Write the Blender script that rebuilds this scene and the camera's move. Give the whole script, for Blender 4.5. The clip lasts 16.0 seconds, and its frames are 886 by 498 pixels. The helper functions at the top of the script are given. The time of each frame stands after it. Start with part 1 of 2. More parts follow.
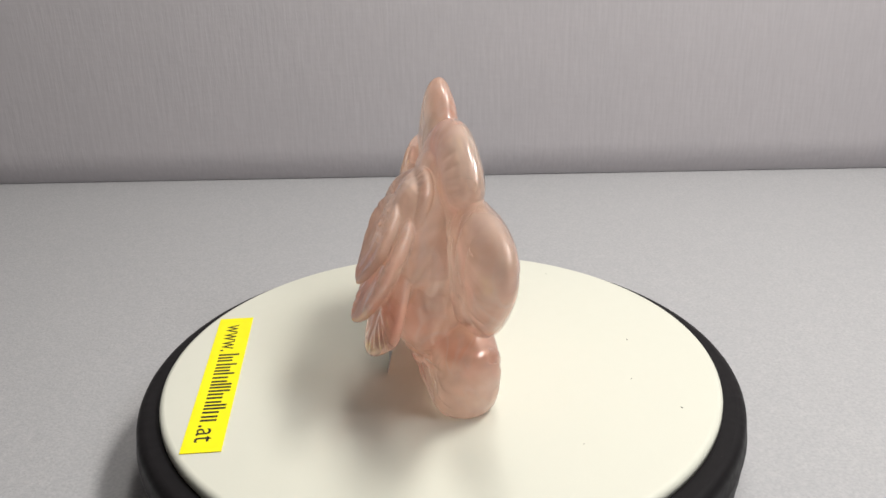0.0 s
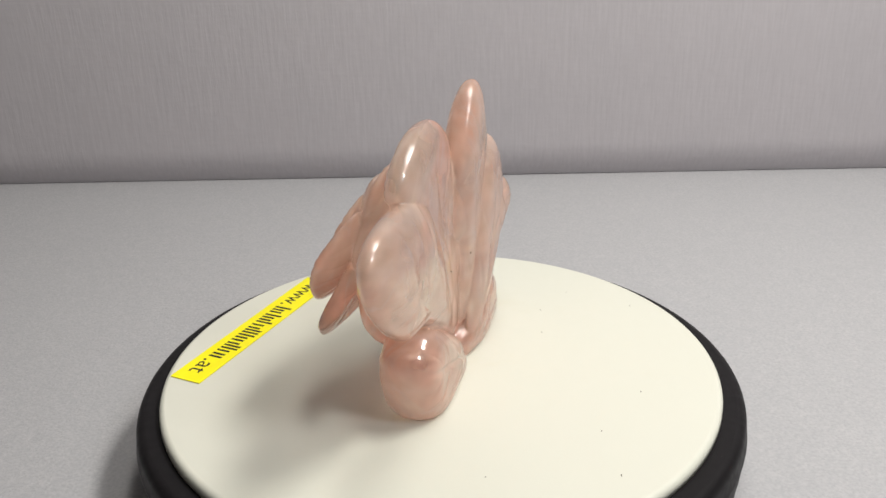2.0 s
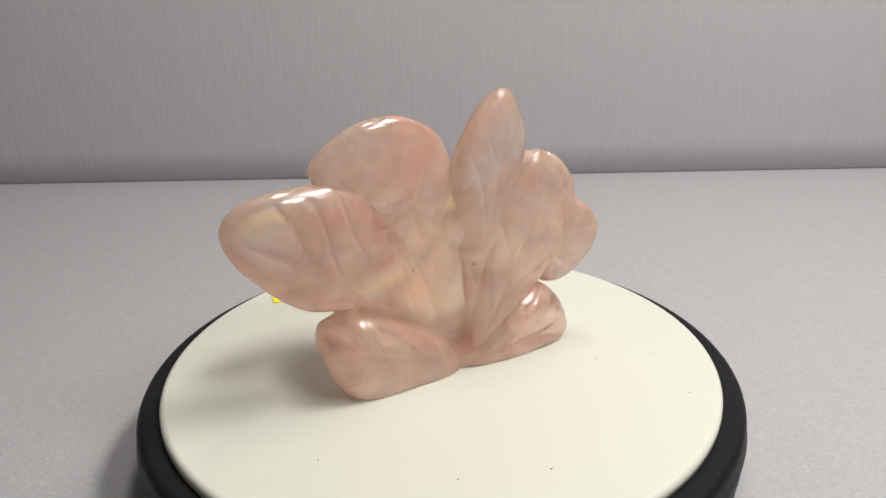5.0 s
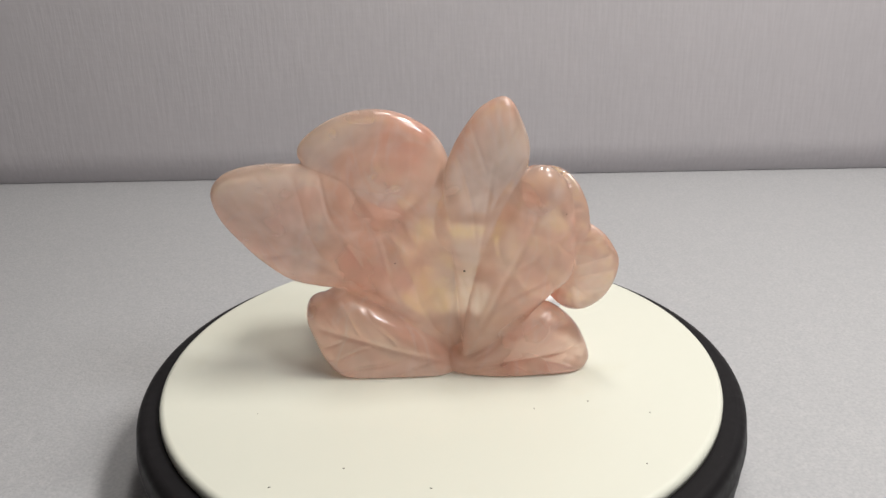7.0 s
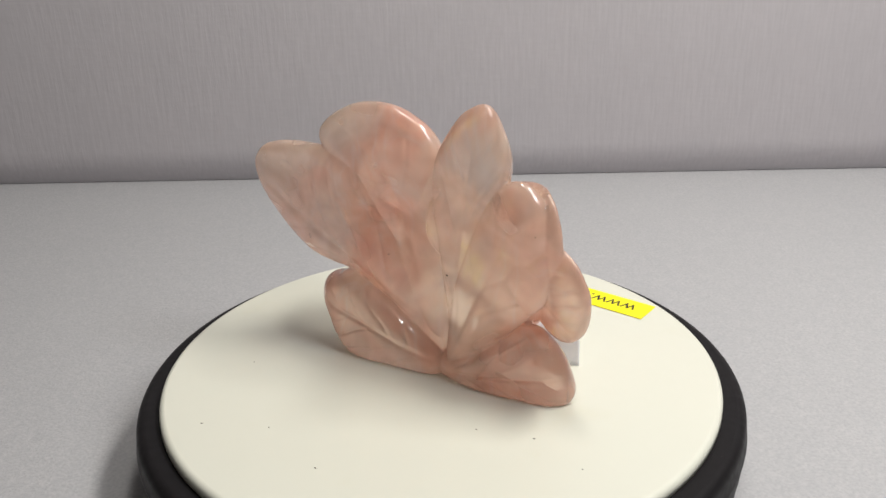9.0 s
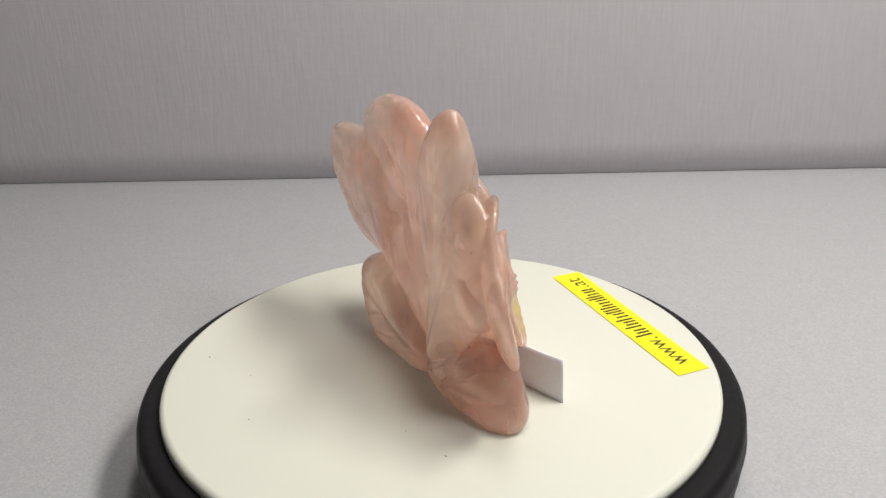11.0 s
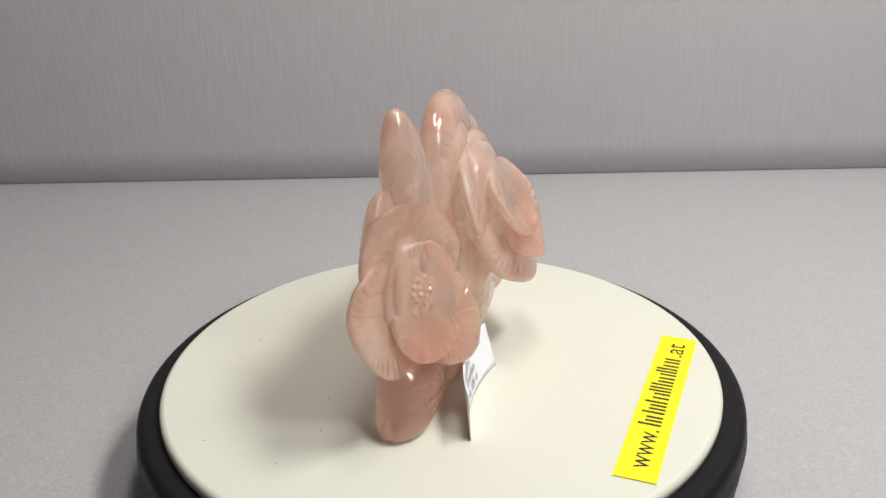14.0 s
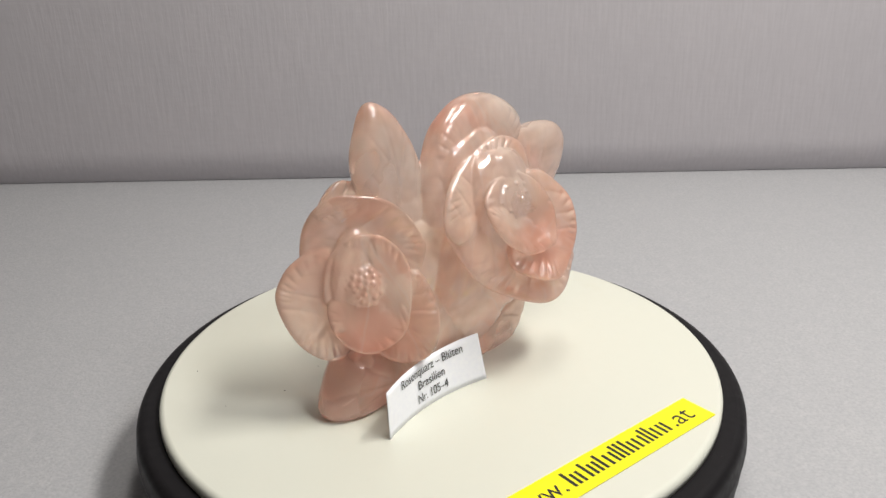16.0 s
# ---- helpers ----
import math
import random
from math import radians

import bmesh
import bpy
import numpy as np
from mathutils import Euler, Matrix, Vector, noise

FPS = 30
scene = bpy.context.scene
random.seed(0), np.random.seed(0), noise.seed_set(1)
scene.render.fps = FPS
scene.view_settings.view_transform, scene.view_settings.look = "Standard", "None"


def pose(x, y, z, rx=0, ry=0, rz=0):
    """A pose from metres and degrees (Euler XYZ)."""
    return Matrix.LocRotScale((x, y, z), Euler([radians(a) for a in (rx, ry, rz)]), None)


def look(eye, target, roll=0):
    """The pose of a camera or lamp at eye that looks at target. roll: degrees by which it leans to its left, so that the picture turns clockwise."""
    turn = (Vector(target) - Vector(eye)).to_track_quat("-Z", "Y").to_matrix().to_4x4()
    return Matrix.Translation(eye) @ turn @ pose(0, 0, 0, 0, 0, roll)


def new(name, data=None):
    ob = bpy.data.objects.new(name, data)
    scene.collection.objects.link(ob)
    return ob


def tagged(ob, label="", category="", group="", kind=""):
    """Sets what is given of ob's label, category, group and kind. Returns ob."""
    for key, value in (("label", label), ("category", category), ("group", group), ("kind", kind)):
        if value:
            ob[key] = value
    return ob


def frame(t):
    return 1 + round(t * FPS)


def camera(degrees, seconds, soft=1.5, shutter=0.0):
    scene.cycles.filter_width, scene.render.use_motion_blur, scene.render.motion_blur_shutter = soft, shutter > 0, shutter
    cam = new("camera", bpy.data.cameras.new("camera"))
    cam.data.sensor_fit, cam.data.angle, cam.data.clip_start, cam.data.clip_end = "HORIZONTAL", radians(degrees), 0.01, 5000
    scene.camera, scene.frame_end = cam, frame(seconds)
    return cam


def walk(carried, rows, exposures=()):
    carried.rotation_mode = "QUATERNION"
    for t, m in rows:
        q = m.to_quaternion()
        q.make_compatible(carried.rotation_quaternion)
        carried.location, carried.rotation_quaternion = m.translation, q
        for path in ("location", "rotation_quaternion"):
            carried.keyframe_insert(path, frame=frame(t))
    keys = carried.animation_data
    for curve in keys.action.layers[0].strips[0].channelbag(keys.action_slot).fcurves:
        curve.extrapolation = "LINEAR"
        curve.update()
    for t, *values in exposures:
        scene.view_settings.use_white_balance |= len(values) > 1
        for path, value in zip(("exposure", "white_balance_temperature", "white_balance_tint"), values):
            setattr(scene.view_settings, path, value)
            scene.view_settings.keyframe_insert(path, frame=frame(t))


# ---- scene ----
# Camera: stands still before a small display turntable.
TURN_RATE = 14.757                      # degrees a second, clockwise from above
cam = camera(52.79, 16.0)
PITCH, YAW, ROLL = 23.11, 0.39, -1.37
EYE_AT = Vector((0.0, -0.2872, 0.168))
AIM = Vector((math.sin(radians(YAW)) * math.cos(radians(PITCH)), math.cos(radians(YAW)) * math.cos(radians(PITCH)), -math.sin(radians(PITCH))))
EYE = look(EYE_AT, EYE_AT + AIM, ROLL)
walk(cam, [(0, EYE), (16.0, EYE)], [(0, 0.0), (1.5, -0.02), (3.0, -0.08), (9.0, -0.06), (16.0, -0.08)])

# ---- light ----
TABLE_Z = -0.035
WALL_Y = 0.322
world = bpy.data.worlds.new("room_light")
world.use_nodes = True
scene.world = world
world.node_tree.nodes["Background"].inputs[0].default_value = (0.80, 0.84, 0.90, 1)
world.node_tree.nodes["Background"].inputs[1].default_value = 0.35


def area_lamp(name, at, target, size, size_y, watts, colour):
    data = bpy.data.lights.new(name, "AREA")
    data.shape, data.size, data.size_y, data.energy, data.color = "RECTANGLE", size, size_y, watts, colour
    ob = new(name, data)
    ob.matrix_world = look(at, target)
    return ob


area_lamp("lamp_tube", (0.37, -0.03, 0.70), (0, 0, 0), 0.30, 0.11, 4.8, (1.0, 0.97, 0.905))
area_lamp("lamp_tube", (0.08, 0.02, 0.74), (0.02, 0, 0), 0.30, 0.10, 1.9, (1.0, 0.97, 0.905))
area_lamp("lamp_fill", (0.55, -0.46, 0.76), (0.08, 0.12, 0.04), 0.22, 0.22, 3.3, (0.98, 0.98, 1.0))


# ---- materials ----
class Mat:
    """A node material round one Principled shader."""

    def __init__(self, name, colour, rough=0.5, **inputs):
        self.m = bpy.data.materials.new(name)
        self.m.use_nodes = True
        self.n, self.l = self.m.node_tree.nodes, self.m.node_tree.links
        self.p = self.n["Principled BSDF"]
        self.p.inputs["Base Color"].default_value = (*colour, 1)
        self.p.inputs["Roughness"].default_value = rough
        for key, value in inputs.items():
            self.p.inputs[key.replace("_", " ")].default_value = value
        self.coord = self.n.new("ShaderNodeTexCoord").outputs["Object"]

    def noise(self, scale, detail=3.0, stretch=(1, 1, 1), rough=0.5, warp=0.0):
        mp = self.n.new("ShaderNodeMapping")
        mp.inputs["Scale"].default_value = stretch
        self.l.new(self.coord, mp.inputs["Vector"])
        t = self.n.new("ShaderNodeTexNoise")
        t.inputs["Scale"].default_value, t.inputs["Detail"].default_value, t.inputs["Roughness"].default_value = scale, detail, rough
        t.inputs["Distortion"].default_value = warp
        self.l.new(mp.outputs[0], t.inputs["Vector"])
        return t.outputs["Fac"]

    def ramp(self, fac, *stops):
        r = self.n.new("ShaderNodeValToRGB")
        els = r.color_ramp.elements
        while len(els) < len(stops):
            els.new(0.5)
        for e, (pos, col) in zip(els, stops):
            e.position, e.color = pos, (*col, 1) if len(col) == 3 else col
        self.l.new(fac, r.inputs[0])
        return r.outputs[0]

    def mix(self, fac, a, b, mode="MIX"):
        x = self.n.new("ShaderNodeMix")
        x.data_type, x.blend_type = "RGBA", mode
        for sock, v in ((x.inputs[0], fac), (x.inputs[6], a), (x.inputs[7], b)):
            if isinstance(v, (int, float)):
                sock.default_value = v
            elif isinstance(v, tuple):
                sock.default_value = (*v, 1)
            else:
                self.l.new(v, sock)
        return x.outputs[2]

    def math(self, op, a, b):
        x = self.n.new("ShaderNodeMath")
        x.operation = op
        for sock, v in zip(x.inputs, (a, b)):
            if isinstance(v, (int, float)):
                sock.default_value = v
            else:
                self.l.new(v, sock)
        return x.outputs[0]

    def colour(self, out):
        self.l.new(out, self.p.inputs["Base Color"])
        return self

    def set(self, name, out):
        self.l.new(out, self.p.inputs[name])
        return self

    def bump(self, height, strength, distance):
        b = self.n.new("ShaderNodeBump")
        b.inputs["Strength"].default_value, b.inputs["Distance"].default_value = strength, distance
        self.l.new(height, b.inputs["Height"])
        self.l.new(b.outputs[0], self.p.inputs["Normal"])
        return self


def quartz_material():
    """Milky pink stone: light goes in and out by scattering and by clear refraction, under a polished skin."""
    m = Mat("rose_quartz", (0.90, 0.62, 0.52), 0.06, IOR=1.54)
    cloud = m.math("ADD", m.math("MULTIPLY", m.noise(15, 3, warp=0.5), 0.84), m.math("MULTIPLY", m.noise(48, 5, warp=0.9), 0.16))
    tone = m.ramp(cloud, (0.38, (0.98, 0.56, 0.44)), (0.49, (0.98, 0.72, 0.59)), (0.62, (0.98, 0.85, 0.74)))
    vein = m.noise(55, 4, (1, 1, 0.5), warp=0.9)
    veil = m.ramp(vein, (0.47, (0, 0, 0)), (0.52, (0.30, 0.30, 0.30)), (0.57, (0, 0, 0)))
    tone = m.mix(veil, tone, (0.95, 0.83, 0.76))
    m.colour(tone)
    relief = m.n.new("ShaderNodeBump")
    relief.inputs["Strength"].default_value, relief.inputs["Distance"].default_value = 0.42, 0.0010
    m.l.new(m.math("ADD", m.noise(75, 2), m.math("MULTIPLY", m.noise(260, 2), 0.12)), relief.inputs["Height"])
    m.l.new(relief.outputs[0], m.p.inputs["Normal"])
    through_light = m.n.new("ShaderNodeBsdfTranslucent")
    m.l.new(tone, through_light.inputs["Color"])
    clear = m.n.new("ShaderNodeBsdfPrincipled")
    clear.inputs["Transmission Weight"].default_value = 1.0
    clear.inputs["IOR"].default_value = 1.54
    clear.inputs["Roughness"].default_value = 0.23
    for shader in (m.p, clear):
        shader.inputs["Coat Weight"].default_value, shader.inputs["Coat Roughness"].default_value, shader.inputs["Coat IOR"].default_value = 0.8, 0.03, 1.54
    m.l.new(m.mix(0.6, (1.0, 0.96, 0.92), tone), clear.inputs["Base Color"])
    m.l.new(relief.outputs[0], clear.inputs["Normal"])
    milk = m.n.new("ShaderNodeMixShader")
    milk.inputs[0].default_value = 0.45
    m.l.new(m.p.outputs[0], milk.inputs[1])
    m.l.new(through_light.outputs[0], milk.inputs[2])
    both = m.n.new("ShaderNodeMixShader")
    m.l.new(m.ramp(m.noise(33, 3, warp=0.5), (0.36, (0.42,) * 3), (0.64, (0.74,) * 3)), both.inputs[0])
    m.l.new(milk.outputs[0], both.inputs[1])
    m.l.new(clear.outputs[0], both.inputs[2])
    m.l.new(both.outputs[0], m.n["Material Output"].inputs["Surface"])
    return m.m


def wall_material():
    m = Mat("grey_linen", (0.40, 0.38, 0.385), 0.9, Sheen_Weight=0.1)
    weave = m.math("ADD", m.math("MULTIPLY", m.noise(420, 2, (1, 1, 0.10)), 1.2), m.math("MULTIPLY", m.noise(420, 2, (0.16, 1, 1)), 0.5))
    tone = m.ramp(m.math("MULTIPLY", weave, 0.5), (0.3, (0.475, 0.448, 0.468)), (0.7, (0.525, 0.498, 0.518)))
    m.colour(m.mix(m.ramp(m.noise(30, 4), (0.35, (0.0, 0.0, 0.0)), (0.8, (0.4, 0.4, 0.4))), tone, (0.45, 0.43, 0.45)))
    m.bump(m.math("ADD", weave, m.noise(150, 3)), 0.22, 0.0006)
    return m.m


def table_material():
    m = Mat("grey_grained_sheet", (0.42, 0.42, 0.43), 0.6)
    grain = m.noise(900, 3)
    big = m.noise(160, 4, rough=0.65)
    tone = m.ramp(grain, (0.3, (0.37, 0.37, 0.385)), (0.7, (0.46, 0.455, 0.465)))
    m.colour(m.mix(m.ramp(big, (0.35, (0, 0, 0)), (0.75, (0.4, 0.4, 0.4))), tone, (0.37, 0.37, 0.39)))
    m.bump(m.math("ADD", grain, big), 0.45, 0.0006)
    return m.m


def platter_material():
    m = Mat("ivory_plastic", (0.80, 0.78, 0.70), 0.42)
    stain = m.ramp(m.noise(26, 4, rough=0.6), (0.60, (0, 0, 0)), (0.78, (0.35, 0.35, 0.35)))
    m.colour(m.mix(stain, (0.655, 0.657, 0.575), (0.61, 0.59, 0.46)))
    m.set("Roughness", m.ramp(m.noise(180, 3), (0.3, (0.36,) * 3), (0.7, (0.5,) * 3)))
    m.bump(m.noise(900, 2), 0.08, 0.0002)
    return m.m


def black_material():
    m = Mat("black_plastic", (0.012, 0.011, 0.012), 0.45, Specular_IOR_Level=0.1)
    m.set("Roughness", m.ramp(m.noise(300, 4), (0.3, (0.38,) * 3), (0.7, (0.52,) * 3)))
    dust = m.ramp(m.noise(1500, 2), (0.74, (0, 0, 0)), (0.78, (0.25,) * 3))
    m.colour(m.mix(dust, (0.012, 0.011, 0.012), (0.2, 0.19, 0.18)))
    return m.m


def paper_material():
    m = Mat("white_paper", (0.84, 0.85, 0.90), 0.85)
    m.colour(m.ramp(m.noise(700, 3), (0.3, (0.86, 0.87, 0.93)), (0.7, (0.90, 0.91, 0.95))))
    m.bump(m.noise(1200, 2), 0.1, 0.0002)
    return m.m


def yellow_material():
    m = Mat("yellow_tape", (0.95, 0.86, 0.0), 0.4)
    m.colour(m.ramp(m.noise(90, 3), (0.3, (0.93, 0.83, 0.0)), (0.7, (0.97, 0.89, 0.003))))
    return m.m


def plain_wall_material():
    m = Mat("room_plaster", (0.62, 0.60, 0.57), 0.9)
    m.colour(m.ramp(m.noise(4, 4), (0.3, (0.58, 0.56, 0.53)), (0.7, (0.66, 0.64, 0.61))))
    return m.m


QUARTZ, WALL, TABLE, PLATTER = quartz_material(), wall_material(), table_material(), platter_material()
BLACK, PAPER, YELLOW, ROOM = black_material(), paper_material(), yellow_material(), plain_wall_material()
INK = Mat("black_ink", (0.012, 0.012, 0.014), 0.6).m
FLECK = Mat("brown_fleck", (0.05, 0.035, 0.025), 0.8).m


from mathutils.bvhtree import BVHTree


# ---- mesh helpers ----
def part(name, bm, material, parent=None, label="", smooth=True):
    """Links a bmesh as one mesh object, under a thing or a part."""
    me = bpy.data.meshes.new(name)
    bmesh.ops.recalc_face_normals(bm, faces=bm.faces)
    bm.to_mesh(me)
    bm.free()
    me.materials.append(material)
    if smooth:
        me.polygons.foreach_set("use_smooth", [True] * len(me.polygons))
    ob = new(name, me)
    if parent is not None:
        ob.parent = parent
    return tagged(ob, label)


def box_bm(x0, x1, y0, y1, z0, z1):
    bm = bmesh.new()
    bmesh.ops.create_cube(bm, size=1, matrix=Matrix.Translation(((x0 + x1) / 2, (y0 + y1) / 2, (z0 + z1) / 2)) @ Matrix.Diagonal((x1 - x0, y1 - y0, z1 - z0, 1)))
    return bm


def lathe_bm(profile, steps=160):
    """A solid of revolution round z from (radius, z) pairs that start and end on the axis."""
    bm = bmesh.new()
    rings = []
    for r, z in profile:
        if r < 1e-6:
            rings.append([bm.verts.new((0, 0, z))])
        else:
            rings.append([bm.verts.new((r * math.cos(2 * math.pi * k / steps), r * math.sin(2 * math.pi * k / steps), z)) for k in range(steps)])
    for a, b in zip(rings, rings[1:]):
        for k in range(steps):
            j = (k + 1) % steps
            vs = [a[k % len(a)], a[j % len(a)], b[j % len(b)], b[k % len(b)]]
            vs = list(dict.fromkeys(vs))
            if len(vs) > 2:
                bm.faces.new(vs)
    return bm


def fillet(r0, z0, radius, start, end, n=6):
    """Points of a rounded edge in a lathe profile, angles in degrees."""
    return [(r0 + radius * math.cos(radians(start + (end - start) * k / n)), z0 + radius * math.sin(radians(start + (end - start) * k / n))) for k in range(n + 1)]


def lump_bm(centre, size, seed=0, amount=0.25, level=4, turn=None):
    bm = bmesh.new()
    bmesh.ops.create_icosphere(bm, subdivisions=level, radius=1)
    for v in bm.verts:
        d = v.co.normalized()
        v.co = d * (1 + amount * noise.noise(d * 1.7 + Vector((seed, 0, 0))) + amount * 0.3 * noise.noise(d * 5 + Vector((0, seed, 0))))
        v.co = Vector((v.co.x * size[0], v.co.y * size[1], v.co.z * size[2]))
        if turn:
            v.co = turn @ v.co
        v.co += Vector(centre)
    return bm


def text_mesh(body, size, width):
    """The outlines of words as a flat mesh in the xy plane, of that width, centred on x, the baseline at y = 0."""
    cu = bpy.data.curves.new("lettering", "FONT")
    cu.body, cu.size, cu.align_x = body, size, "CENTER"
    ob = new("lettering", cu)
    bpy.context.view_layer.update()
    me = bpy.data.meshes.new_from_object(ob.evaluated_get(bpy.context.evaluated_depsgraph_get()))
    bpy.data.objects.remove(ob)
    bm = bmesh.new()
    bm.from_mesh(me)
    xs = [v.co.x for v in bm.verts]
    for v in bm.verts:
        v.co.x = (v.co.x - (max(xs) + min(xs)) / 2) * width / (max(xs) - min(xs))
    return bm


# ---- setting ----
def build_setting():
    t = part("table", box_bm(-0.75, 0.75, -0.94, 0.06, TABLE_Z - 0.03, TABLE_Z), TABLE, smooth=False)
    t.matrix_world = pose(0, WALL_Y, 0, 0, 0, -1.35)
    tagged(t, "flat table top covered with grey fine-grained sheet", "table", kind="structure")
    # a panel whose lower edge rounds under onto the table, to shade its foot
    r, bm = 0.050, bmesh.new()
    outline = [(0.05, 0.60), (0.0, 0.60), (0.0, 0.30), (0.0, 0.12)] + [(r - r * math.cos(radians(a)), TABLE_Z + 0.0003 + r * (math.sin(radians(30)) - math.sin(radians(a)))) for a in range(0, 31, 3)] + [(0.05, TABLE_Z + 0.0003)]
    rows = [[bm.verts.new((x, y, z)) for y, z in outline] for x in (-0.75, 0.75)]
    for a, b, c, d in zip(rows[0], rows[1], rows[1][1:] + rows[1][:1], rows[0][1:] + rows[0][:1]):
        bm.faces.new([a, b, c, d])
    for row in rows:
        bm.faces.new(row)
    w = part("wall_back", bm, WALL)
    w.data.set_sharp_from_angle(angle=radians(40))
    w.matrix_world = pose(0, WALL_Y - 0.0067, 0, 0, 0, -1.35)
    tagged(w, "upright back panel covered with grey linen weave", "wall", kind="structure")
    for name, b in (("wall_left", (-1.8, -1.7, -2.0, 1.5, -0.78, 1.7)), ("wall_right", (1.7, 1.8, -2.0, 1.5, -0.78, 1.7)), ("wall_front", (-1.7, 1.7, -2.0, -1.9, -0.78, 1.7)),
                    ("wall_rear", (-1.7, 1.7, 1.4, 1.5, -0.78, 1.7)), ("floor", (-1.8, 1.8, -2.0, 1.5, -0.88, -0.78)), ("ceiling", (-1.8, 1.8, -2.0, 1.5, 1.7, 1.8))):
        tagged(part(name, box_bm(*b), ROOM, smooth=False), "plain light plaster surface of the room", name.split("_")[0], kind="structure")


# ---- turntable ----
def build_turntable():
    """A black base that stands still, and the white disc that turns on it."""
    table_top = new("turntable")
    ring = part("rim", lathe_bm([(0, -0.004), (0.1051, -0.004)] + fillet(0.1051, -0.0076, 0.0036, 90, 0, 8) + [(0.1094, -0.0125), (0.1089, -0.0130), (0, -0.0130)]), BLACK, table_top, "black plastic rim")
    body = part("base", lathe_bm([(0, -0.0130), (0.1082, -0.0130), (0.1082, -0.0140), (0.1088, -0.0144), (0.1086, -0.0200), (0.1076, -0.0205), (0.1076, -0.0214), (0.1082, -0.0218),
                                  (0.1072, -0.0335), (0.1056, TABLE_Z), (0, TABLE_Z)]), BLACK, table_top, "grooved black plastic base")
    for ob in (ring, body):
        ob.data.set_sharp_from_angle(angle=radians(40))
    disc = part("disc", lathe_bm([(0, 0.0), (0.06, 0.0), (0.0982, 0.0)] + fillet(0.0982, -0.0022, 0.0022, 90, 0, 7) + [(0.1004, -0.0039), (0, -0.0039)]), PLATTER, table_top, "ivory white plastic disc with rounded edge")
    tagged(table_top, "round display turntable with ivory disc on black plastic base", "turntable")
    # a few dark flecks of dust
    rng = random.Random(5)
    for k in range(11):
        r, a = rng.uniform(0.045, 0.09), rng.uniform(0, 2 * math.pi)
        if 0.05 < r * math.sin(a) and abs(r * math.cos(a)) < 0.07:
            continue
        bm = lump_bm((r * math.cos(a), r * math.sin(a), 0.0001), (rng.uniform(0.0002, 0.0006), 0.0002, 0.00012), k, 0.3, 1, Matrix.Rotation(rng.uniform(0, 3), 3, "Z"))
        part("dust_fleck", bm, FLECK, disc, "tiny dark fleck of dust")
    return disc


# ---- sticker ----
def build_sticker():
    """Yellow label tape on the disc, its letters' tops to the middle."""
    length, width = 0.0917, 0.0131
    st = new("sticker")
    tape = part("tape", box_bm(-length / 2, length / 2, -width / 2, width / 2, 0, 0.0002), YELLOW, st, smooth=False)
    top = 0.00024

    def flat(bm, x, y):
        for v in bm.verts:
            v.co += Vector((x, y, top))
        return bm
    low, x = -0.0030, -0.0400
    part("lettering", flat(text_mesh("www.", 0.0102, 0.0212), x + 0.0106, low), INK, st, "black printed letters", smooth=False)
    part("lettering", flat(text_mesh(".at", 0.0102, 0.0098), 0.0355, low), INK, st, "black printed letters", smooth=False)
    # the trade name as plain upright bars of its letters' heights
    x += 0.0228
    stroke, em = 0.00115, 0.0000090
    for wide, first, second in ((500, 1, 0), (333, 0, None), (222, 1, None), (500, 0, 0), (278, 1, None), (556, 0, 0), (222, 1, None), (222, 1, None), (500, 1, 0), (556, 0, 0), (222, 1, None), (222, 1, None), (556, 0, 0), (333, 0, None)):
        w = wide * em
        for at, tall in ((0.10 * w + 0.0003, first), (w - stroke - 0.0004, second)):
            if tall is not None:
                part("bar", box_bm(x + at, x + at + stroke, low, low + (0.0075 if tall else 0.0055), top - 0.0001, top), INK, st, smooth=False)
        x += w
    tagged(st, "yellow label tape with black print stuck on the disc", "sticker")
    return st


# ---- card ----
def build_card():
    """A small curved paper card that stands before the stone; its written face looks to +y."""
    card = new("paper_card")
    half, high = 0.0245, 0.0172

    def bend(s, h, off=0.0):
        """s: -1 to 1 along the card as read, h: height on it."""
        x = 0.0222 - s * 0.0243
        y = 0.0204 - 0.0040 * (1 - s * s) - h * (0.14 + 0.10 * s)
        return Vector((x, y + off, h * 0.985))
    bm = bmesh.new()
    nx, nz = 60, 8
    for off in (0.0, -0.00022):
        grid = [[bm.verts.new(bend(-1 + 2 * i / nx, high * k / nz, off)) for k in range(nz + 1)] for i in range(nx + 1)]
        for a, b in zip(grid, grid[1:]):
            for k in range(nz):
                bm.faces.new([a[k], b[k], b[k + 1], a[k + 1]])
        if off == 0:
            first = grid
    rim = lambda g: [g[i][0] for i in range(nx + 1)] + [g[nx][k] for k in range(1, nz + 1)] + [g[i][nz] for i in range(nx - 1, -1, -1)] + [g[0][k] for k in range(nz - 1, 0, -1)]
    ra, rb = rim(first), rim(grid)
    for k in range(len(ra)):
        j = (k + 1) % len(ra)
        bm.faces.new([ra[k], ra[j], rb[j], rb[k]])
    part("paper", bm, PAPER, card)
    for words, h, width in (("Rosenquarz \u2013 Bl\u00fcten", 0.0128, 0.0318), ("Brasilien", 0.0079, 0.0134), ("Nr. 105\u20134", 0.0031, 0.0150)):
        bm = text_mesh(words, 0.0046, width)
        for v in bm.verts:
            v.co = bend((v.co.x + 0.0008) / half, h + v.co.y, 0.00035)
        part("lettering", bm, INK, card, "black printed letters", smooth=False)
    tagged(card, "small curved white paper card with black print standing on the disc", "card")
    return card


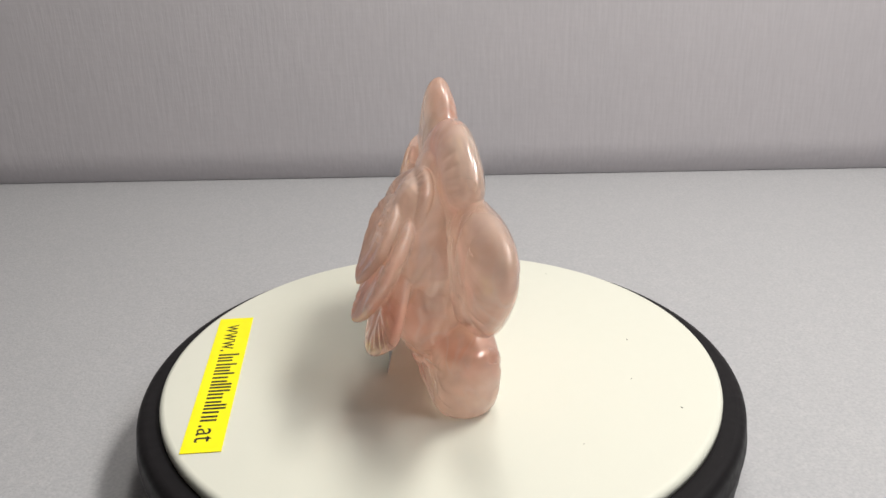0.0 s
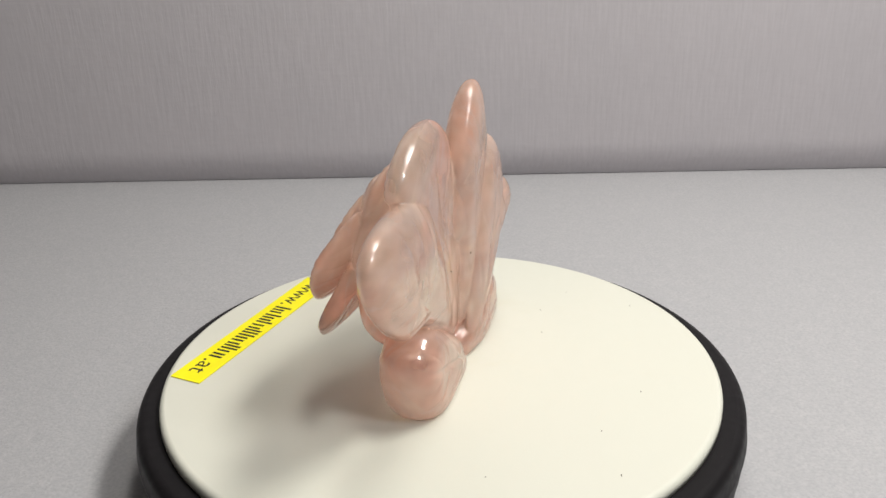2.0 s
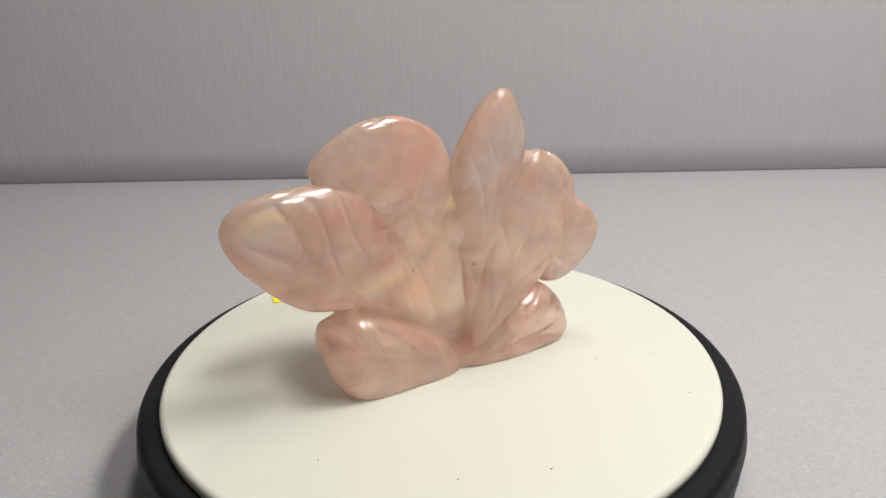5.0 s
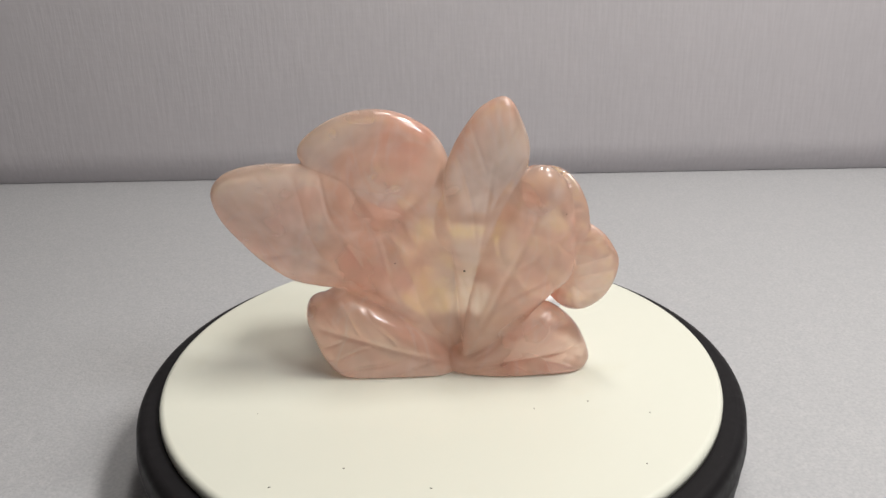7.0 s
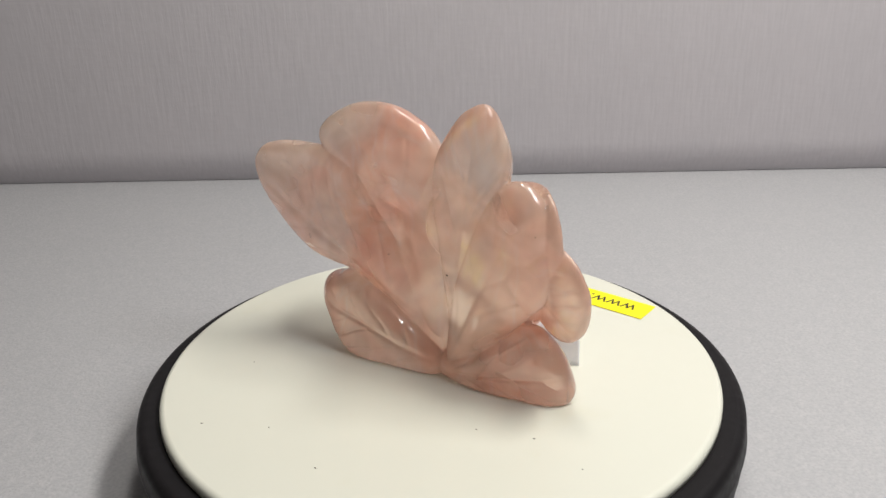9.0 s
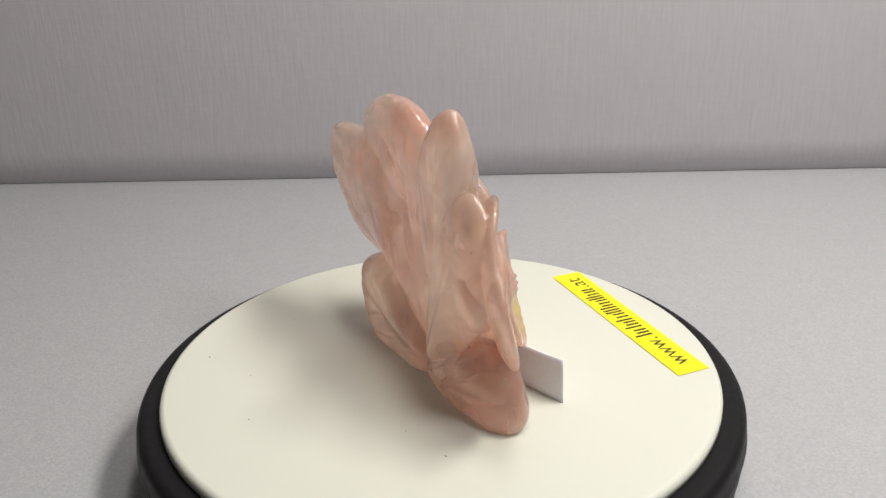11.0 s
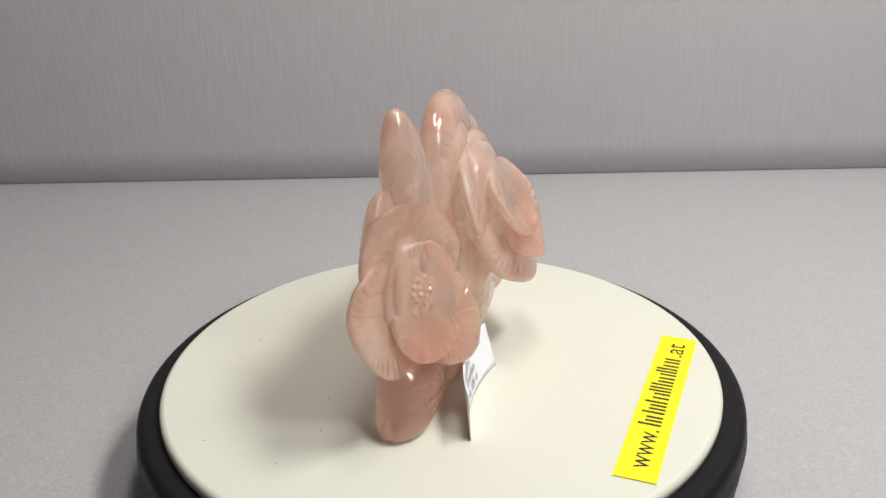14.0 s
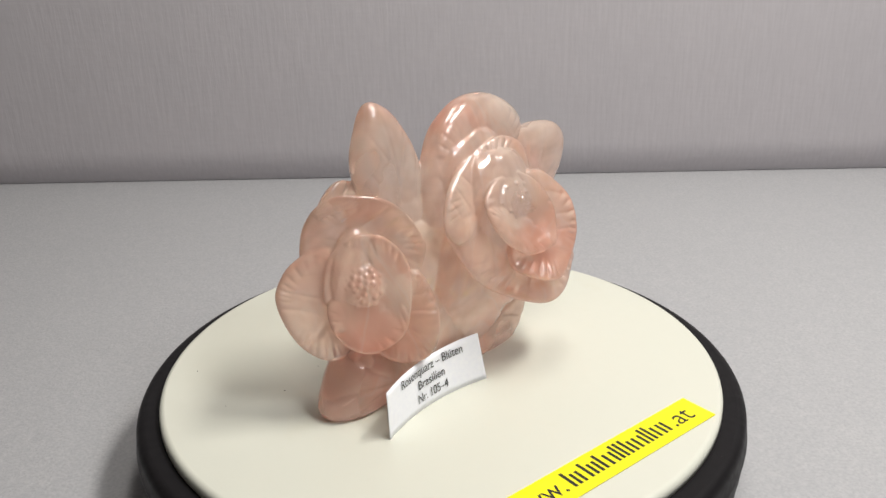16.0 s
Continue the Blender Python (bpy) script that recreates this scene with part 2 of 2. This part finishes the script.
# ---- carving ----
def ring_through(points, steps):
    """A smooth closed outline through a few corner points of a plane."""
    p = np.array(points, float)
    n = len(p)
    u = np.linspace(0, n, steps, endpoint=False)
    i = u.astype(int)
    f = (u - i)[:, None]
    a, b, c, d = p[(i - 1) % n], p[i % n], p[(i + 1) % n], p[(i + 2) % n]
    return 0.5 * (2 * b + (c - a) * f + (2 * a - 5 * b + 4 * c - d) * f ** 2 + (3 * b - a - 3 * c + d) * f ** 3)


def flat_place(a, b, off):
    return np.stack((a, off, b), -1)


def slab_mesh(outline, heart, root, tip, mid, behind, before, place=flat_place, edge=4.0, veins=0, depth=0.0, strokes=0, stroke_depth=0.0, seed=0, steps=220, rings=44):
    """One carved leaf or petal as a closed solid, in millimetres: a rounded plate inside an outline of its plane.
    mid: the depth of its middle sheet; behind, before: its half thickness to both sides; veins: pairs of cut side veins;
    strokes: short cuts across its rim; place: turns plane coordinates and depth into space."""
    rim = ring_through(outline, steps)
    heart, root, tip = (np.array(q, float) for q in (heart, root, tip))
    s = np.sin(np.linspace(0, math.pi / 2, rings + 1))[1:, None]
    pts = heart + s[:, :, None] * (rim - heart)
    along = tip - root
    size = np.linalg.norm(along)
    along /= size
    rel = pts - root
    a = (rel @ along) / size
    b = rel @ np.array((-along[1], along[0]))
    b = b / np.abs(b).max()
    cut = np.zeros(a.shape)
    if veins:
        fade = np.clip(a * 5, 0, 1) * np.clip((1.02 - a) * 4, 0, 1)
        middle = np.exp(-(b / 0.055) ** 2) * fade
        ph = (a - np.abs(b) * 0.45) * veins + 0.35 * (b > 0) + 0.13 * np.sin(3 * a * veins + seed)
        side = np.exp(-((ph - np.round(ph)) / 0.085) ** 2) * np.clip(np.abs(b) * 5, 0, 1) * np.clip((1 - s) * 7, 0, 1) * fade
        hollow = np.exp(-(b / 0.30) ** 2) * fade
        cut = depth * (middle + 0.8 * side + 0.8 * hollow)
    thick = np.sqrt(np.clip(1 - s ** edge, 0, 1))
    wave = 0.35 * np.sin(pts[..., 0] * 0.21 + seed) * np.sin(pts[..., 1] * 0.17 + 2 * seed) * (1 - s ** 2)
    sheets = []
    k = np.arange(steps) / steps
    wob = 0.2 * np.sin(k * 31 + seed)
    for sign, half in ((1, before), (-1, behind)):
        c = cut
        if strokes and sign > 0:
            comb = np.exp(-(((k * strokes + wob + 0.5) % 1 - 0.5) / 0.17) ** 2)
            c = cut + stroke_depth * comb * np.exp(-((s - 0.84) / 0.14) ** 2) * (0.5 + 0.5 * np.sin(k * 17 + seed * 2))
        h = np.maximum(half * thick - c * np.clip((1 - s) * 9, 0, 1) + wave * thick, 0)
        middle_sheet = mid(pts[..., 0], pts[..., 1])
        sheets.append(place(pts[..., 0], pts[..., 1], middle_sheet + sign * h))
    hearts = [place(heart[0:1], heart[1:2], mid(heart[0:1], heart[1:2]) + sign * half * 0.97)[0] for sign, half in ((1, before), (-1, behind))]
    co = np.concatenate((sheets[0].reshape(-1, 3), sheets[1][:-1].reshape(-1, 3), np.array(hearts))) * 0.001
    co[:, 2] = np.maximum(co[:, 2], 0.0003)
    n_top, n_low = rings * steps, (rings - 1) * steps
    j = np.arange(steps)
    jn = (j + 1) % steps
    faces = []
    for side, base in ((0, 0), (1, n_top)):
        for r in range(rings - 1):
            inner = base + r * steps
            outer = base + (r + 1) * steps if not (side and r == rings - 2) else (rings - 1) * steps
            quad = np.stack((inner + j, outer + j, outer + jn, inner + jn), -1)
            faces += (quad[:, ::-1] if side else quad).tolist()
        hub = n_top + n_low + side
        tri = np.stack((np.full(steps, hub), base + j, base + jn), -1)
        faces += (tri[:, ::-1] if side else tri).tolist()
    me = bpy.data.meshes.new("slab")
    me.from_pydata(co.tolist(), [], faces)
    return me


class Stone:
    """Collects carved pieces, fuses them into one closed skin and gives each part its own stretch of that skin."""

    def __init__(self, thing):
        self.thing, self.parts, self.verts, self.faces, self.owner = thing, [], [], [], []

    def add(self, name, meshes, label="", under=None):
        """under: the number of the part that this one belongs to."""
        self.parts.append((name, label, under))
        for me in meshes:
            bm = bmesh.new()
            bm.from_mesh(me)
            bpy.data.meshes.remove(me)
            bmesh.ops.recalc_face_normals(bm, faces=bm.faces)
            bm.verts.index_update()
            first = len(self.verts)
            self.verts += [v.co.copy() for v in bm.verts]
            self.faces += [[first + v.index for v in f.verts] for f in bm.faces]
            self.owner += [len(self.parts) - 1] * len(bm.faces)
            bm.free()
        return len(self.parts) - 1

    def fuse(self, material, voxel, polish):
        rough = bpy.data.meshes.new("rough")
        rough.from_pydata(self.verts, [], self.faces)
        ob = new("rough", rough)
        mod = ob.modifiers.new("skin", "REMESH")
        mod.mode, mod.voxel_size = "VOXEL", voxel
        smooth = ob.modifiers.new("polish", "SMOOTH")
        smooth.factor, smooth.iterations = 0.5, polish
        bpy.context.view_layer.update()
        skin = bpy.data.meshes.new_from_object(ob.evaluated_get(bpy.context.evaluated_depsgraph_get()))
        bpy.data.objects.remove(ob)
        tree = BVHTree.FromPolygons(self.verts, self.faces)
        co = np.empty(len(skin.vertices) * 3, np.float32)
        skin.vertices.foreach_get("co", co)
        co = co.reshape(-1, 3)
        co[:, 2] = np.maximum(co[:, 2], 0.0002)
        no = np.empty(len(skin.vertices) * 3, np.float32)
        skin.vertex_normals.foreach_get("vector", no)
        no = no.reshape(-1, 3)
        polys = [tuple(p.vertices) for p in skin.polygons]
        mine = [[] for _ in self.parts]
        for p, f in zip(skin.polygons, polys):
            mine[self.owner[tree.find_nearest(p.center)[2]]].append(f)
        made = []
        for (name, label, under), own in zip(self.parts, mine):
            used = sorted({v for f in own for v in f})
            index = {v: i for i, v in enumerate(used)}
            me = bpy.data.meshes.new(name)
            me.from_pydata(co[used].tolist(), [], [[index[v] for v in f] for f in own])
            me.materials.append(material)
            me.polygons.foreach_set("use_smooth", [True] * len(own))
            me.normals_split_custom_set_from_vertices(no[used].tolist())
            piece = new(name, me)
            piece.parent = self.thing if under is None else made[under]
            made.append(tagged(piece, label))


def as_mesh(bm):
    me = bpy.data.meshes.new("lump")
    bm.to_mesh(me)
    bm.free()
    return me


def lump(centre, size, seed, amount=0.08, turn=None):
    return as_mesh(lump_bm([q / 1000 for q in centre], [q / 1000 for q in size], seed, amount, 4, turn))


def carve_flower(stone, centre, normal, back, middle, outer, inner, seed, label):
    """An open carved flower. back: half width of its solid root; middle: radius of the stamens; outer, inner: outline, heart, depth at the middle, rise per squared reach, thickness."""
    c, n = Vector(centre), Vector(normal).normalized()
    v = (Vector((0, 0, 1)) - n * n.z).normalized()
    h = v.cross(n)
    turn = Matrix((h, v, n)).transposed()
    hh, vv, nn, cc = (np.array(q) for q in (h, v, n, c))

    def place(a, b, off):
        return cc + a[..., None] * hh + b[..., None] * vv + off[..., None] * nn
    flower = stone.add("flower", [lump(c - n * 8.5, (back, back, 8.5), seed, 0.05, turn)], label)
    for k, (outline, heart, low, rise, thick) in enumerate(list(outer) + list(inner)):
        far = max(outline, key=lambda q: q[0] ** 2 + q[1] ** 2)
        sheet = lambda a, b, low=low, rise=rise, k=k: low + rise * (a * a + b * b) / 729 + 0.5 * np.sin(np.arctan2(b, a) * 5 + k * 1.7) * (a * a + b * b) / 729
        small = k >= len(outer)
        stone.add("petal", [slab_mesh(outline, heart, (0, 0), far, sheet, thick, thick, place, 5.0, 0 if small else 4, 0.35, 15 if small else 30, 0.8 if small else 0.9, seed + k, 200, 36)], under=flower)
    rng = random.Random(seed)
    bm = lump_bm((c - n * 0.8) / 1000, (middle * 0.00115, middle * 0.00115, 0.0046), seed, 0.08, 3, turn)
    for k in range(36):
        r, a = middle * math.sqrt((k + 0.5) / 36), k * 2.4
        at = c + h * (r * math.cos(a)) + v * (r * math.sin(a)) + n * (3.6 - 2.6 * (r / middle) ** 2 + rng.uniform(-0.3, 0.3))
        bmesh.ops.create_icosphere(bm, subdivisions=2, radius=rng.uniform(0.0007, 0.0011), matrix=Matrix.Translation(at / 1000))
    stone.add("flower_centre", [as_mesh(bm)], "cluster of small carved stamen knobs", flower)


def build_carving():
    thing = new("quartz_carving")
    stone = Stone(thing)
    core = slab_mesh([(-30, 40), (-25, 64), (-14, 76), (1, 62), (14, 60), (26, 60), (36, 50), (36, 30), (34, 12), (28, 0), (-22, 0), (-26, 16)], (2, 38), (0, 0), (0, 70),
                     lambda a, b: 0.5 + 0 * a, 7.0, 9.0, edge=2.0)
    stone.add("stone_body", [core, lump((-18, 9, 55), (20, 12, 25), 5), lump((-20, 10, 40), (17, 12, 22), 6), lump((-8, 8, 34), (20, 11, 24), 7), lump((-14, 3, 72), (17, 7, 15), 9), lump((12, -4, 58), (13, 6, 16), 4), lump((31, -3, 46), (16, 6.5, 20), 3), lump((2, 4, 20), (26, 9, 22), 8)], "solid cloudy middle of the carved stone")
    # leaves of the back: the long side leaf, the broad one, the spike, the round one, two at the foot
    for outline, heart, root, tip, mid, behind, before, edge, veins, depth, strokes in (
            ([(-76, 69), (-71, 75.5), (-60, 78.5), (-45, 78.5), (-35, 77), (-27, 72), (-19, 61), (-12, 50), (-4, 34), (2, 16), (-3, 14), (-16, 23), (-28, 30), (-36, 33), (-42, 34), (-51, 36.5), (-60, 43), (-68, 51.5), (-74, 60)],
             (-40, 56), (2, 15), (-76, 69), lambda a, b: -2.5 + 0.0005 * (a + 40) ** 2, 7.2, 8.0, 2.8, 6, 0.55, 0),
            ([(-45, 79), (-45, 85), (-37.5, 91.5), (-26, 96), (-14, 95.7), (-4, 91), (1, 86), (4, 80), (9, 66), (12, 50), (11, 30), (7, 14), (-2, 16), (-14, 36), (-28, 58), (-38, 72)],
             (-14, 72), (5, 16), (-24, 95), lambda a, b: -0.5 - 0.0014 * (b - 60) ** 2, 5.6, 7.0, 5.0, 5, 0.3, 28),
            ([(22, 100.9), (18, 99.5), (13, 95.5), (6.3, 85.4), (3, 75), (3, 62), (5, 45), (7, 25), (8, 12), (13, 14), (19, 35), (26, 56), (30, 74), (31, 84.5), (27.5, 95), (25, 99.5)],
             (17, 72), (9, 12), (22, 101), lambda a, b: -4.0 - 0.035 * b, 5.8, 7.5, 3.4, 4, 0.4, 0),
            ([(31, 77), (37.6, 77.5), (44.2, 71), (47, 60), (47.5, 48), (44, 38), (34, 26), (22, 15), (10, 8), (8, 12), (11, 34), (17, 54), (24, 70)],
             (34, 52), (9, 9), (40, 76), lambda a, b: -8.5 + 0 * a, 6.8, 2.5, 3.4, 4, 0.4, 0),
            ([(-46, 27.5), (-41, 29.5), (-36, 31.5), (-28, 30), (-16, 24), (-4, 15), (5, 6), (6, -4), (-10, -5), (-26, -5), (-36, -2), (-42, 5), (-45.5, 14), (-47.5, 21)],
             (-24, 13), (6, 4), (-46, 22), lambda a, b: -0.8 + 0 * a, 11.0, 11.0, 5.0, 5, 0.6, 0),
            ([(3, 0), (4, 8), (14, 14), (26, 22), (36, 25), (42, 23.5), (49, 16.6), (53, 8), (53.5, 2), (48, -3), (30, -5), (15, -5)],
             (30, 10), (4, 3), (53, 12), lambda a, b: -4.0 + 0 * a, 9.5, 12.0, 2.6, 5, 0.6, 20)):
        stone.add("leaf", [slab_mesh(outline, heart, root, tip, mid, behind, before, edge=edge, veins=veins, depth=depth, strokes=strokes, stroke_depth=0.45, seed=len(outline))])
    carve_flower(stone, (37.8, 1.6, 45.9), (0.55, 0.83, 0.12), 14.5, 7.2,
                 [([(-18, 8), (-18, 16), (-16, 22), (-12, 27), (-5, 30), (6, 28.5), (14, 24), (20, 16), (22, 8), (16, -4), (2, -6), (-12, -2)], (2, 13), -6.0, 5.0, 2.9),
                  ([(-11, 14), (-21, 10), (-26, 4), (-27.5, -2), (-25, -11), (-20, -19), (-13, -24), (-6, -23), (0, -14), (2, -2), (-3, 9)], (-13, -5), -4.5, 5.0, 2.7),
                  ([(19, 2), (24, -8), (24.5, -18), (21, -26), (14, -28.5), (6, -26), (0, -18), (2, -6), (10, 2)], (13, -13), -4.0, 4.5, 2.7)],
                 [([(-12, -5), (-11, 8), (-5, 15), (2, 17), (8, 14), (6, 2), (-2, -6)], (-3, 5), -2.0, 8.0, 2.0),
                  ([(4, 16), (11, 13), (15.5, 5), (15.5, -7), (12, -17), (4, -12), (0, 0)], (8, 0), -1.2, 8.0, 2.0),
                  ([(13, -16), (4, -22), (-5, -20.5), (-11, -13), (-11, -4), (-2, -2), (8, -6)], (0, -12), -0.4, 6.5, 2.0)],
                 11, "open flower with ribbed petals round a low cup")
    carve_flower(stone, (-17.4, 19.0, 62.9), (0.08, 0.94, 0.37), 20.0, 9.5,
                 [([(-30, -1), (-25, 9), (-14, 17), (-2, 21.5), (8, 22), (16, 16), (14, 0), (0, -8), (-15, -8), (-26, -8)], (-6, 6), -6.0, 3.4, 3.0),
                  ([(-26, -2), (-25, -12), (-20, -22), (-9, -31), (6, -39), (17, -38), (26, -31), (29, -25), (18, -10), (0, -4), (-14, -2)], (2, -19), -6.5, 0.6, 3.2),
                  ([(-8, -21), (1, -29), (10, -31), (19, -25), (25, -16), (26, -4), (18, 7), (8, 6), (0, -8)], (11, -12), -3.5, 5.0, 2.8)],
                 [([(-15, 1), (-8, 8), (3, 9), (10, 5), (4, -4), (-6, -6)], (-3, 1), 0.0, 9.0, 2.0),
                  ([(4, 9), (12, 3), (15, -8), (8, -19), (2, -10), (0, 0)], (8, -5), 0.5, 9.0, 2.0),
                  ([(9, -18), (-3, -19), (-12, -11), (-15, 0), (-4, -2), (4, -8)], (-4, -9), 1.0, 8.0, 2.0)],
                 23, "open flower with a long drooping lower petal")
    stone.fuse(QUARTZ, 0.00036, 2)
    # tiny dark inclusions at the surface
    for k, at in enumerate(((9.1, -9.7, 41.2), (21.7, -11.9, 76), (1, -5.2, 64.8), (42.7, -14.0, 62.6), (-14.6, -8.9, 44.3))):
        part("inclusion", lump_bm(Vector(at) / 1000, (0.0006 if k == 0 else 0.0003, 0.0003, 0.0004 if k == 0 else 0.0002), k, 0.3, 1), FLECK, thing, "tiny dark mineral inclusion")
    tagged(thing, "polished translucent pink rose quartz carving of two open flowers with leaves", "carving")
    return thing


build_setting()
disc = build_turntable()
sticker = build_sticker()
card = build_card()
carving = build_carving()


def motions():
    """All that stands on the disc turns with it."""
    place = Matrix.Translation((0.0117, 0.07895, 0.0002)) @ Matrix.Rotation(math.atan2(0.015, -0.0905), 4, "Z")
    for thing, own in ((disc, Matrix()), (sticker, place), (card, Matrix()), (carving, Matrix())):
        walk(thing, [(t, pose(0, 0, 0, 0, 0, -TURN_RATE * (t - 7.0)) @ own) for t in range(0, 17)])


motions()
